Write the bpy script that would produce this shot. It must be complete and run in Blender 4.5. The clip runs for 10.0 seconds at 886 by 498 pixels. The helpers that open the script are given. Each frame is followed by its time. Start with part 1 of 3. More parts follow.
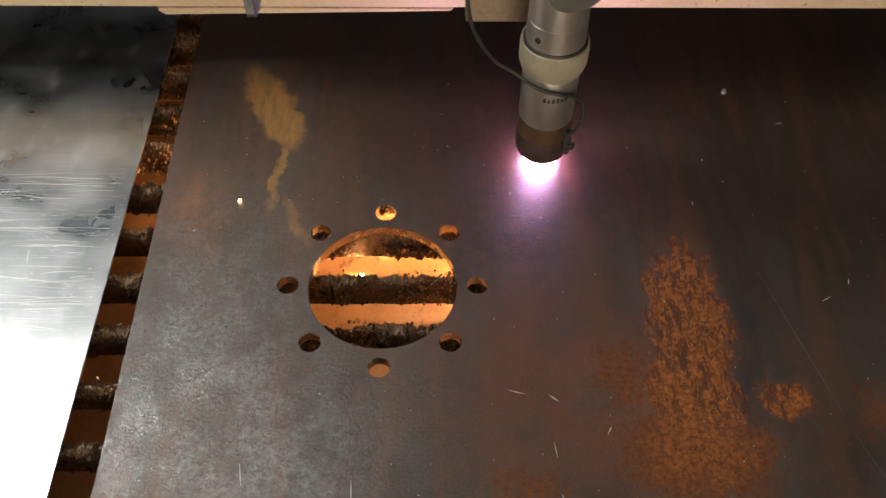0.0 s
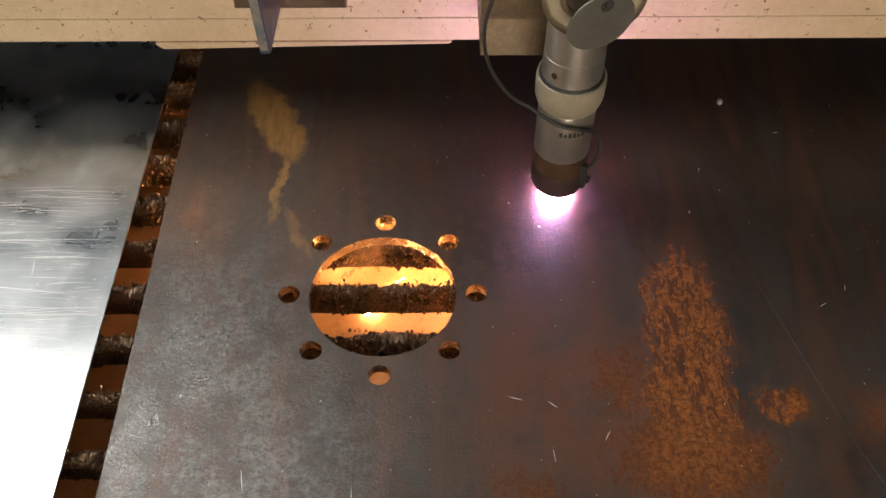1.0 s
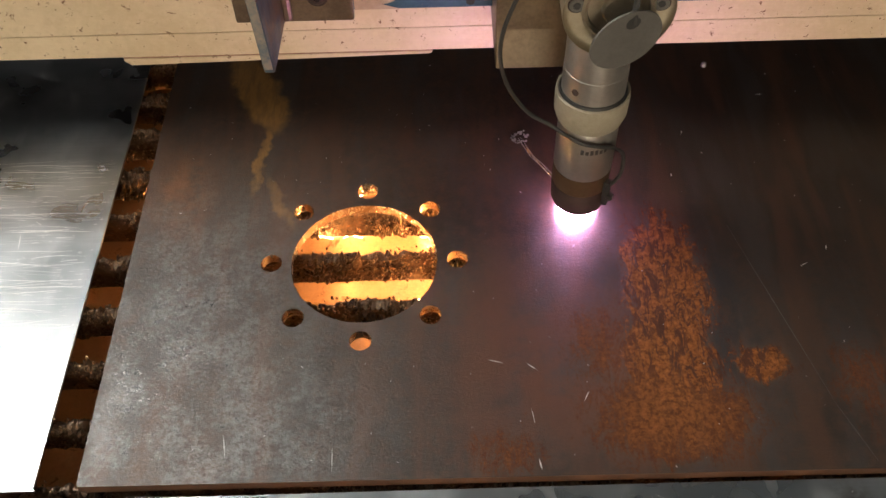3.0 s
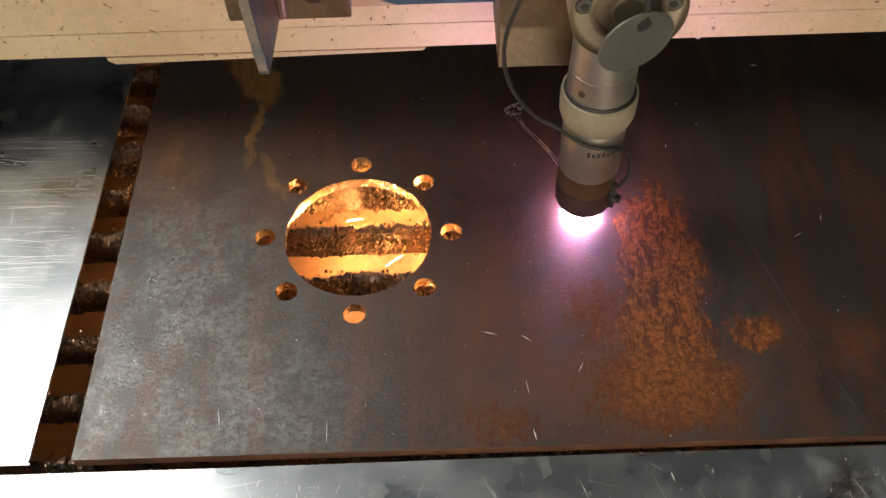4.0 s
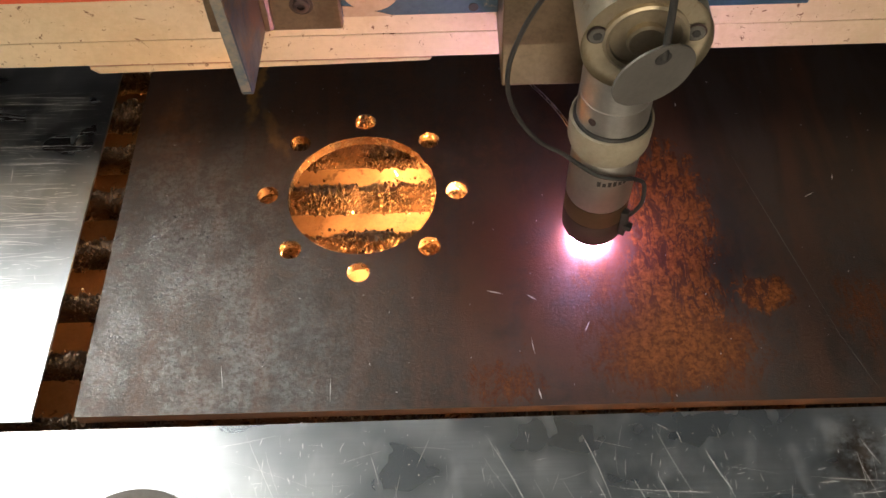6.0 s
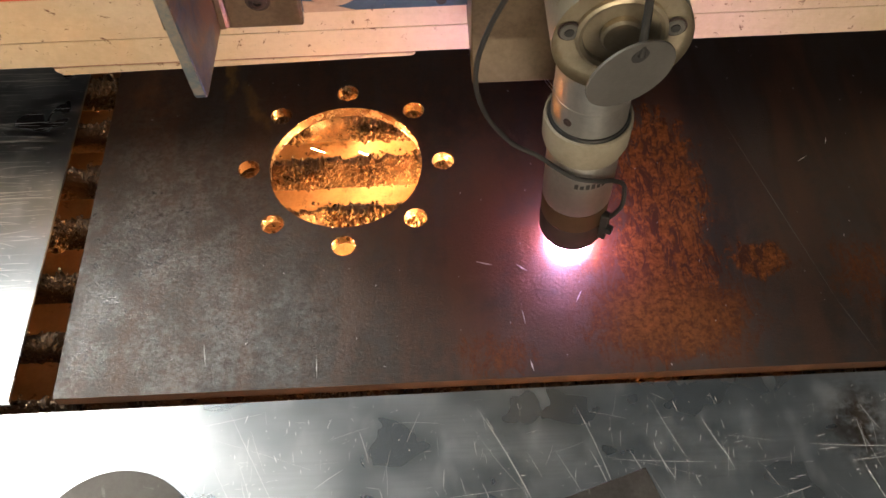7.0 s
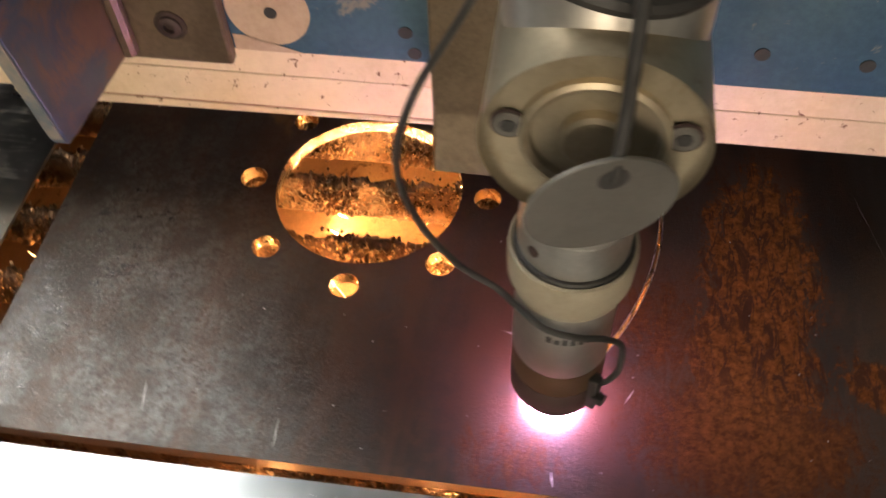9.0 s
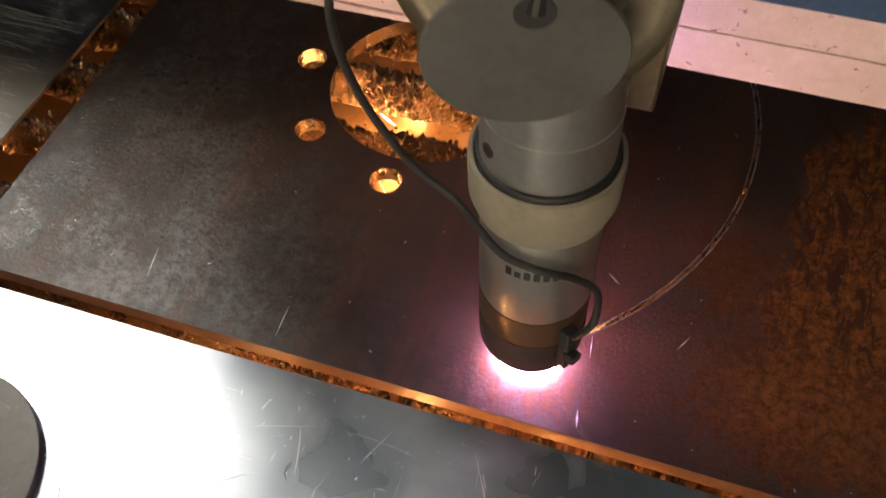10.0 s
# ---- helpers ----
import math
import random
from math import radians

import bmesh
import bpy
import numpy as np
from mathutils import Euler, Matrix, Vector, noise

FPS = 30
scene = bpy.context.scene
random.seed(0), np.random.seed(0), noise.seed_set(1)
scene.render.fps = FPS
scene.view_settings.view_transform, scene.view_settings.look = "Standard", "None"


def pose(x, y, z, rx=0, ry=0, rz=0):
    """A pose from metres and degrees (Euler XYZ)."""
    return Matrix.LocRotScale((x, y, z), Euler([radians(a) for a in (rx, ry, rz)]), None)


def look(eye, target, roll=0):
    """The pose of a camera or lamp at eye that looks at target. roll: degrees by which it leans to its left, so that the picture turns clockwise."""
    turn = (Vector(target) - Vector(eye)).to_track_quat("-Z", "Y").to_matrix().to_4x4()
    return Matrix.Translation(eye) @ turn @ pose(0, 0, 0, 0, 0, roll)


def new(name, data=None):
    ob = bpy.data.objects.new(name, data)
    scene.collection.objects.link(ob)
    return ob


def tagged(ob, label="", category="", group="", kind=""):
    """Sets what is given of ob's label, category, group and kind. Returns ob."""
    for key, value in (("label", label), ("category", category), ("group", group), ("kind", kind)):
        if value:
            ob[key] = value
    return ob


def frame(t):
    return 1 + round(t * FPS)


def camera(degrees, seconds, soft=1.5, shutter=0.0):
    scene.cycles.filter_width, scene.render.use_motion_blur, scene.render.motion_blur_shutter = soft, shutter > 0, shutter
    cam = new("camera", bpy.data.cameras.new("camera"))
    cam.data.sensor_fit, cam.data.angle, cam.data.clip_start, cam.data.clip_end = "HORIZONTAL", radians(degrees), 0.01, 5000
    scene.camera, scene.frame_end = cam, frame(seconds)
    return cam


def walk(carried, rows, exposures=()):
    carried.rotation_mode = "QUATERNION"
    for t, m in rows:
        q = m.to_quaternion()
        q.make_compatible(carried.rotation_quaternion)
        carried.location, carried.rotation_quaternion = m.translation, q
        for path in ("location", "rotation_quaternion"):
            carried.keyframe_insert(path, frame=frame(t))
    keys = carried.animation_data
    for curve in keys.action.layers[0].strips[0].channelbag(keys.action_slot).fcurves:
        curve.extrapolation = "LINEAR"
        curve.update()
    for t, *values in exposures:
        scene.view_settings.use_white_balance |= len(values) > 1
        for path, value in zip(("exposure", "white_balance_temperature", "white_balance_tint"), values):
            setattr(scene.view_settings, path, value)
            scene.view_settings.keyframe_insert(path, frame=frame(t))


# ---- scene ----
cam = camera(52.4, 10.0, 1.5, 0.4)

PATH = [
    (0, (0.051, -0.525, 0.735), (0.0709, 0.6403, -0.7656), 0.80),
    (0.5, (0.0575, -0.5292, 0.7326), (0.061, 0.6479, -0.7589), 0.24),
    (1, (0.0584, -0.5389, 0.7379), (0.0645, 0.6561, -0.7393), -0.09),
    (1.5, (0.0664, -0.5421, 0.7421), (0.0706, 0.6474, -0.7395), -0.58),
    (2, (0.0708, -0.5466, 0.7373), (0.0787, 0.6359, -0.7498), -0.78),
    (3.5, (0.0948, -0.5554, 0.7299), (0.0663, 0.5912, -0.7848), -2.59),
    (4, (0.0935, -0.5585, 0.7249), (0.0777, 0.5724, -0.8017), -2.37),
    (4.5, (0.0915, -0.5563, 0.7215), (0.0719, 0.5638, -0.8131), -2.46),
    (5, (0.0864, -0.5553, 0.7189), (0.0656, 0.5547, -0.823), -2.42),
    (5.5, (0.0919, -0.5575, 0.7145), (0.0611, 0.5351, -0.8396), -2.78),
    (7, (0.0932, -0.558, 0.6859), (0.089, 0.4913, -0.898), -2.71),
    (7.2, (0.0957, -0.5483, 0.6743), (0.1053, 0.5142, -0.9008), -3.10),
    (7.5, (0.0667, -0.5419, 0.6648), (0.1334, 0.5208, -0.9087), -2.09),
    (7.7, (0.0416, -0.534, 0.6469), (0.134, 0.5742, -0.8936), -1.99),
    (8, (0.0247, -0.5262, 0.6202), (0.1344, 0.6003, -0.9059), -1.72),
    (8.2, (0.0235, -0.5119, 0.6021), (0.1129, 0.6018, -0.9346), -3.10),
    (8.5, (0.0391, -0.4929, 0.5817), (0.0787, 0.6282, -0.9518), -3.52),
    (8.7, (0.0723, -0.4779, 0.5678), (0.0326, 0.661, -0.9524), -3.19),
    (9, (0.1441, -0.455, 0.5419), (-0.0705, 0.6696, -0.9744), -2.96),
    (9.2, (0.1798, -0.4512, 0.5199), (-0.1021, 0.6628, -0.9933), -2.09),
    (9.5, (0.191, -0.4571, 0.4906), (-0.1937, 0.6153, -1.0299), -3.82),
    (9.7, (0.1848, -0.4472, 0.4828), (-0.227, 0.5994, -1.0485), -4.06),
    (10, (0.1752, -0.4489, 0.455), (-0.2303, 0.5997, -1.0767), -2.90),
]
walk(cam, [(t, look(eye, target, roll)) for t, eye, target, roll in PATH],
     [(0.0, 0.0), (5.0, -0.02), (7.0, -0.05), (8.0, 0.08), (9.0, 0.0), (9.5, -0.1), (10.0, -0.45)])

# ---- world, lights, exposure ----
world = bpy.data.worlds.new("workshop_air")
scene.world = world
world.use_nodes = True
world.node_tree.nodes["Background"].inputs["Color"].default_value = (0.75, 0.85, 1.0, 1)
world.node_tree.nodes["Background"].inputs["Strength"].default_value = 0.05


# ---- cutting path ----
RING, START, TURN = 0.2294, 46.26, -10.308   # radius, angle at 0 s, degrees a second
PIERCE = (0.169, 0.170)


def torch_at(t):
    a = radians(START + TURN * t)
    x, y = RING * math.cos(a), RING * math.sin(a)
    if t < 0.8:
        b = radians(START + TURN * 0.8)
        k = t / 0.8
        x = PIERCE[0] * (1 - k) + RING * math.cos(b) * k
        y = PIERCE[1] * (1 - k) + RING * math.sin(b) * k
    return x, y


# ---- materials ----
class Nodes:
    """A short way to write a node material."""

    def __init__(self, name):
        self.mat = bpy.data.materials.new(name)
        self.mat.use_nodes = True
        self.tree = self.mat.node_tree
        self.bsdf = self.tree.nodes["Principled BSDF"]
        self.co = self.tree.nodes.new("ShaderNodeTexCoord").outputs["Object"]

    def put(self, value, socket):
        if isinstance(value, bpy.types.NodeSocket):
            self.tree.links.new(value, socket)
        elif isinstance(value, tuple) and len(value) == 3 and socket.type == "RGBA":
            socket.default_value = (*value, 1)
        else:
            socket.default_value = value

    def mapped(self, scale=(1, 1, 1), loc=(0, 0, 0), rot=0.0, co=None):
        n = self.tree.nodes.new("ShaderNodeMapping")
        self.put(co or self.co, n.inputs["Vector"])
        n.inputs["Scale"].default_value = scale
        n.inputs["Location"].default_value = loc
        n.inputs["Rotation"].default_value = (0, 0, radians(rot))
        return n.outputs[0]

    def noise(self, scale, detail=4.0, rough=0.6, co=None, distort=0.0, color=False):
        n = self.tree.nodes.new("ShaderNodeTexNoise")
        self.put(co or self.co, n.inputs["Vector"])
        n.inputs["Scale"].default_value = scale
        n.inputs["Detail"].default_value = detail
        n.inputs["Roughness"].default_value = rough
        n.inputs["Distortion"].default_value = distort
        return n.outputs["Color" if color else "Fac"]

    def ramp(self, value, a, b, lo=0.0, hi=1.0):
        n = self.tree.nodes.new("ShaderNodeMapRange")
        n.interpolation_type = "SMOOTHSTEP"
        self.put(value, n.inputs["Value"])
        for key, v in (("From Min", a), ("From Max", b), ("To Min", lo), ("To Max", hi)):
            n.inputs[key].default_value = v
        return n.outputs[0]

    def math(self, op, a, b=0.0):
        n = self.tree.nodes.new("ShaderNodeMath")
        n.operation = op
        self.put(a, n.inputs[0])
        self.put(b, n.inputs[1])
        return n.outputs[0]

    def mix(self, fac, a, b):
        n = self.tree.nodes.new("ShaderNodeMix")
        n.data_type = "RGBA"
        self.put(fac, n.inputs[0])
        self.put(a, n.inputs[6])
        self.put(b, n.inputs[7])
        return n.outputs[2]

    def warped(self, amount, scale):
        """Coordinates shaken by noise, in metres."""
        n = self.tree.nodes.new("ShaderNodeVectorMath")
        n.operation = "MULTIPLY_ADD"
        self.put(self.noise(scale, 3, 0.6, color=True), n.inputs[0])
        n.inputs[1].default_value = (2 * amount, 2 * amount, 0)
        m = self.tree.nodes.new("ShaderNodeVectorMath")
        m.operation = "SUBTRACT"
        self.put(self.co, m.inputs[0])
        m.inputs[1].default_value = (amount, amount, 0)
        self.put(m.outputs[0], n.inputs[2])
        return n.outputs[0]

    def blob(self, cx, cy, rx, ry, rot=0.0, soft=0.6, co=None):
        """1 inside an ellipse in the xy plane, falling to 0 at its rim."""
        a = radians(rot)
        n = self.tree.nodes.new("ShaderNodeMapping")
        n.vector_type = "TEXTURE"
        self.put(co or self.co, n.inputs["Vector"])
        n.inputs["Location"].default_value = (cx, cy, 0)
        n.inputs["Rotation"].default_value = (0, 0, a)
        n.inputs["Scale"].default_value = (rx, ry, 1000)
        m = self.tree.nodes.new("ShaderNodeVectorMath")
        m.operation = "LENGTH"
        self.put(n.outputs[0], m.inputs[0])
        return self.ramp(m.outputs["Value"], 1.0, 1.0 - soft)

    def bump(self, height, strength, distance):
        n = self.tree.nodes.new("ShaderNodeBump")
        n.inputs["Strength"].default_value = strength
        n.inputs["Distance"].default_value = distance
        self.put(height, n.inputs["Height"])
        self.put(n.outputs[0], self.bsdf.inputs["Normal"])

    def done(self, color=None, rough=None, metal=None, spec=None):
        for value, key in ((color, "Base Color"), (rough, "Roughness"), (metal, "Metallic"), (spec, "Specular IOR Level")):
            if value is not None:
                self.put(value, self.bsdf.inputs[key])
        return self.mat


def surface(name, c1, c2, coarse=30.0, fine=300.0, rough=(0.4, 0.6), metal=0.0, relief=0.0003, stain=None, stain_at=(0.58, 0.68), stain_scale=None):
    n = Nodes(name)
    big, small = n.noise(coarse, 5, 0.65), n.noise(fine, 4, 0.7)
    both = n.math("ADD", n.math("MULTIPLY", big, 0.65), n.math("MULTIPLY", small, 0.35))
    color = n.mix(n.ramp(both, 0.35, 0.65), c1, c2)
    if stain:
        color = n.mix(n.ramp(n.noise(stain_scale or coarse * 2.3, 6, 0.7, distort=0.6), *stain_at), color, stain)
    if relief:
        n.bump(small, 0.4, relief)
    return n.done(color, n.ramp(both, 0.3, 0.7, *rough), metal)


def glow(name, color, strength):
    n = Nodes(name)
    n.put(color, n.bsdf.inputs["Emission Color"])
    n.bsdf.inputs["Emission Strength"].default_value = strength
    return n.done((0, 0, 0), 1.0)


def steel_plate_material():
    n = Nodes("mill_scale_steel")
    wob = n.warped(0.03, 14)
    tight = n.warped(0.014, 45)
    fine, grain, mid, big = n.noise(420, 5, 0.7), n.noise(1100, 3, 0.6), n.noise(70, 6, 0.7), n.noise(7, 4, 0.55)
    color = n.mix(n.ramp(big, 0.35, 0.65), (0.036, 0.024, 0.019), (0.066, 0.048, 0.039))
    color = n.mix(n.math("MULTIPLY", n.ramp(mid, 0.42, 0.68), 0.7), color, (0.098, 0.052, 0.032))
    color = n.mix(n.math("MULTIPLY", n.ramp(n.noise(150, 5, 0.7), 0.48, 0.66), 0.45), color, (0.036, 0.028, 0.026))
    # blacker colour towards the far right end
    darker = n.math("MULTIPLY", n.blob(0.50, 0.20, 0.42, 0.42, 0, 0.9, wob), n.ramp(n.noise(9, 4, 0.6), 0.25, 0.6, 0.5, 1.0))
    color = n.mix(n.math("MULTIPLY", darker, 0.75), color, (0.020, 0.014, 0.012))
    # upright brown and grey bands left by the rolling and by old water
    band = n.noise(26, 3, 0.55, n.mapped((1.0, 0.16, 1)), 0.3)
    color = n.mix(n.math("MULTIPLY", n.ramp(band, 0.48, 0.66), 0.6), color, (0.105, 0.050, 0.030))
    color = n.mix(n.math("MULTIPLY", n.ramp(band, 0.50, 0.34), 0.45), color, (0.060, 0.058, 0.058))
    # worn, shiny blue-grey scale near the front left
    patch = n.math("MAXIMUM", n.blob(-0.20, -0.14, 0.13, 0.26, -12, 0.95, wob), n.math("MULTIPLY", n.blob(-0.10, -0.19, 0.16, 0.10, 0, 0.95, wob), 0.7))
    flake = n.math("MULTIPLY", n.ramp(n.noise(150, 8, 0.8, distort=0.15), 0.34, 0.66), n.ramp(n.noise(24, 4, 0.6), 0.36, 0.62, 0.25, 1.0))
    grey = n.math("MULTIPLY", patch, flake)
    color = n.mix(n.math("MULTIPLY", grey, 0.42), color, (0.36, 0.40, 0.45))
    # broad red-brown bloom
    red = n.math("MULTIPLY", n.blob(0.20, -0.12, 0.19, 0.18, 0, 1.0, wob), n.ramp(n.noise(20, 6, 0.65), 0.3, 0.6))
    color = n.mix(n.math("MULTIPLY", red, 0.75), color, (0.155, 0.053, 0.025))
    red2 = n.math("MULTIPLY", n.blob(-0.20, 0.11, 0.05, 0.09, 0, 1.0, wob), n.ramp(n.noise(40, 6, 0.7), 0.3, 0.65))
    color = n.mix(red2, color, (0.20, 0.085, 0.038))
    # worn dark scale round and under the heavy rust
    streak = n.mapped((1.5, 0.55, 1))
    dark = n.math("MULTIPLY", n.blob(0.315, -0.08, 0.085, 0.16, 0, 0.7, wob), n.ramp(n.noise(34, 7, 0.7, streak), 0.42, 0.54))
    color = n.mix(n.math("MULTIPLY", dark, 0.9), color, (0.026, 0.027, 0.031))
    # rust: a thin brown film, then streaky orange crusts above and a soft stain below
    flow = n.math("ADD", n.math("MULTIPLY", n.noise(50, 10, 0.78, streak, 0.9), 0.72), n.math("MULTIPLY", n.noise(300, 5, 0.75), 0.28))
    crust = n.math("MAXIMUM", n.blob(0.300, -0.050, 0.072, 0.185, 0, 0.95, tight), n.math("MULTIPLY", n.blob(0.375, -0.130, 0.048, 0.036, 0, 0.9, tight), 0.85))
    crust = n.math("MAXIMUM", crust, n.blob(0.290, -0.120, 0.085, 0.100, 0, 0.95, tight))
    stain = n.math("MAXIMUM", n.blob(0.285, -0.180, 0.130, 0.085, 0, 0.95, tight), n.math("MULTIPLY", n.blob(0.235, -0.105, 0.085, 0.090, 0, 0.95, tight), 0.6))
    stain = n.math("MAXIMUM", stain, n.math("MULTIPLY", n.blob(0.46, -0.15, 0.05, 0.09, 0, 0.9, tight), 0.5))
    stain = n.math("MAXIMUM", stain, n.math("MULTIPLY", n.blob(0.13, -0.212, 0.07, 0.05, 0, 0.95, tight), 0.6))
    both = n.math("ADD", n.math("MULTIPLY", n.math("MAXIMUM", crust, stain), 0.42), flow)
    film = n.ramp(both, 0.56, 0.80)
    heavy = n.ramp(n.math("ADD", n.math("MULTIPLY", crust, 0.44), flow), 0.66, 0.77)
    holes = n.ramp(n.noise(70, 8, 0.74, n.mapped((1.8, 0.6, 1)), 0.9), 0.48, 0.56)
    heavy = n.math("MULTIPLY", heavy, n.math("SUBTRACT", 1.0, holes))
    soft = n.math("MULTIPLY", n.ramp(n.math("ADD", n.math("MULTIPLY", stain, 0.40), flow), 0.60, 0.94), 0.8)
    rust = n.math("MAXIMUM", heavy, soft)
    color = n.mix(n.math("MULTIPLY", film, 0.7), color, (0.105, 0.034, 0.015))
    orange = n.mix(n.ramp(n.noise(160, 8, 0.8), 0.36, 0.64), (0.10, 0.031, 0.011), (0.36, 0.132, 0.035))
    color = n.mix(rust, color, orange)
    # dried yellow run
    run = n.math("MAXIMUM", n.blob(-0.137, 0.258, 0.030, 0.092, 24, 0.4, tight), n.blob(-0.121, 0.150, 0.009, 0.065, -4, 0.6, tight))
    run = n.math("MAXIMUM", run, n.math("MULTIPLY", n.blob(-0.095, 0.085, 0.009, 0.05, 24, 0.7, tight), 0.6))
    color = n.mix(n.math("MULTIPLY", run, n.ramp(n.noise(120, 3, 0.6, n.mapped((1, 0.25, 1), rot=20)), 0.35, 0.6, 0.6, 1.0)), color, (0.34, 0.185, 0.055))
    # fine orange-peel of the scale, wider lumps where rust sits
    peel = n.math("ADD", n.math("MULTIPLY", n.noise(330, 3, 0.6), 1.4), n.math("ADD", grain, fine))
    n.bump(n.math("ADD", peel, n.math("MULTIPLY", rust, 0.8)), 0.45, 0.0006)
    rough = n.math("ADD", n.ramp(mid, 0.3, 0.7, 0.34, 0.47), n.math("MULTIPLY", film, 0.30))
    rough = n.math("SUBTRACT", rough, n.math("MULTIPLY", grey, 0.12))
    n.bsdf.inputs["IOR"].default_value = 1.9
    metal = n.math("MAXIMUM", n.math("MULTIPLY", n.math("SUBTRACT", 1.0, film), 0.25), n.math("MULTIPLY", grey, 0.45))
    tight_scale = n.blob(-0.26, -0.10, 0.52, 0.50, 0, 1.0, wob)
    gloss = n.math("MULTIPLY", n.ramp(film, 0.0, 1.0, 1.0, 0.25), n.ramp(tight_scale, 0.15, 0.95, 0.32, 0.85))
    gloss = n.math("MULTIPLY", gloss, n.ramp(n.math("MULTIPLY", tight_scale, n.math("SUBTRACT", 1.0, flake)), 0.1, 0.8, 1.0, 0.5))
    return n.done(color, n.math("SUBTRACT", rough, n.math("MULTIPLY", tight_scale, 0.05)), metal, gloss)


def sheet_material():
    n = Nodes("scuffed_aluminium")
    smear = n.noise(18, 2, 0.5, n.mapped((0.7, 1, 1)))
    rub = n.noise(48, 2, 0.5, n.mapped((1, 0.55, 1), rot=18))
    brushed = n.noise(320, 3, 0.6, n.mapped((0.04, 1, 1)))
    color = n.mix(n.ramp(smear, 0.34, 0.66), (0.36, 0.40, 0.44), (0.52, 0.56, 0.60))
    color = n.mix(n.math("MULTIPLY", n.ramp(brushed, 0.4, 0.7), 0.30), color, (0.40, 0.44, 0.48))
    white = n.math("MULTIPLY", n.ramp(rub, 0.52, 0.80), 0.30)
    color = n.mix(white, color, (0.74, 0.77, 0.80))
    brown = n.math("MULTIPLY", n.blob(0.425, -0.285, 0.035, 0.06, 0, 0.9, n.warped(0.02, 30)), n.ramp(n.noise(70, 5, 0.7), 0.3, 0.6))
    color = n.mix(n.math("MULTIPLY", brown, 0.8), color, (0.13, 0.075, 0.04))
    rough = n.math("ADD", n.ramp(smear, 0.25, 0.75, 0.25, 0.36), n.math("MULTIPLY", white, 0.35))
    n.bump(brushed, 0.05, 0.0002)
    return n.done(color, rough, n.math("SUBTRACT", 1.0, n.math("MULTIPLY", white, 0.6)))


PLATE = steel_plate_material()
SHEET = sheet_material()
SCRATCH = surface("bare_scratch", (0.82, 0.84, 0.86), (0.95, 0.95, 0.95), 50, 400, (0.5, 0.7), 0.35, 0)
SLAT = surface("slag_crusted_iron", (0.035, 0.026, 0.021), (0.20, 0.125, 0.075), 60, 420, (0.20, 0.52), 0.45, 0.0012, (0.30, 0.16, 0.075))
BEAD = surface("glinting_slag", (0.20, 0.13, 0.08), (0.46, 0.34, 0.22), 200, 900, (0.14, 0.40), 0.7, 0.0004)
CUT = surface("fresh_cut_steel", (0.42, 0.38, 0.33), (0.58, 0.54, 0.48), 60, 500, (0.18, 0.34), 1.0, 0.0004)
TRAY = surface("rusty_tray", (0.30, 0.17, 0.09), (0.42, 0.26, 0.15), 25, 260, (0.55, 0.8), 0.1, 0.0006, (0.15, 0.08, 0.04))
CREAM = surface("chipped_cream_paint", (0.58, 0.465, 0.29), (0.70, 0.58, 0.395), 9, 160, (0.38, 0.55), 0.0, 0.0002, (0.17, 0.08, 0.04), (0.625, 0.65), 110)
BLUE = surface("worn_blue_paint", (0.026, 0.068, 0.115), (0.052, 0.115, 0.17), 12, 200, (0.35, 0.6), 0.0, 0.0003, (0.22, 0.20, 0.17), (0.60, 0.68))
TAN = surface("smoky_tan_metal", (0.11, 0.08, 0.05), (0.19, 0.14, 0.09), 18, 240, (0.3, 0.5), 0.5, 0.0003)
GUSSET = surface("brown_metal_with_old_blue_paint", (0.10, 0.070, 0.045), (0.17, 0.115, 0.070), 18, 240, (0.35, 0.55), 0.3, 0.0003, (0.045, 0.080, 0.110), (0.44, 0.58), 14)
PRIMER = surface("bare_primer", (0.42, 0.30, 0.20), (0.52, 0.40, 0.28), 20, 260, (0.4, 0.6), 0.1, 0.0002)
WORN = surface("worn_paint_edge", (0.12, 0.17, 0.20), (0.36, 0.31, 0.24), 35, 260, (0.35, 0.6), 0.3, 0.0003)
RUSTSEAM = surface("rusty_seam", (0.20, 0.09, 0.05), (0.42, 0.26, 0.18), 60, 300, (0.6, 0.8), 0.0, 0.0004)
RED = surface("red_paint", (0.55, 0.09, 0.03), (0.66, 0.14, 0.05), 20, 260, (0.4, 0.6), 0.0, 0.0002)
STEEL = surface("brushed_steel", (0.46, 0.45, 0.42), (0.60, 0.58, 0.54), 14, 220, (0.29, 0.39), 0.86, 0)
TAGMETAL = surface("dull_zinc", (0.125, 0.12, 0.11), (0.17, 0.165, 0.155), 20, 260, (0.45, 0.6), 0.4, 0.0001)
HUBMETAL = surface("dull_cast_nickel", (0.36, 0.31, 0.22), (0.48, 0.42, 0.31), 16, 240, (0.32, 0.50), 0.75, 0.0002, (0.30, 0.22, 0.12), (0.6, 0.75))
COLLAR = surface("aged_ivory_plastic", (0.26, 0.235, 0.175), (0.35, 0.315, 0.245), 20, 240, (0.45, 0.6), 0.0, 0.0002)
BRASS = surface("heat_browned_brass", (0.125, 0.078, 0.045), (0.19, 0.12, 0.07), 30, 300, (0.35, 0.55), 0.7, 0.0002)
# also the dark colour put on the beam's shaded underside and screw recesses
SOOT_AND_SHADE = surface("sooty_copper_and_shade", (0.035, 0.022, 0.020), (0.08, 0.05, 0.045), 40, 300, (0.45, 0.7), 0.3, 0.0003)
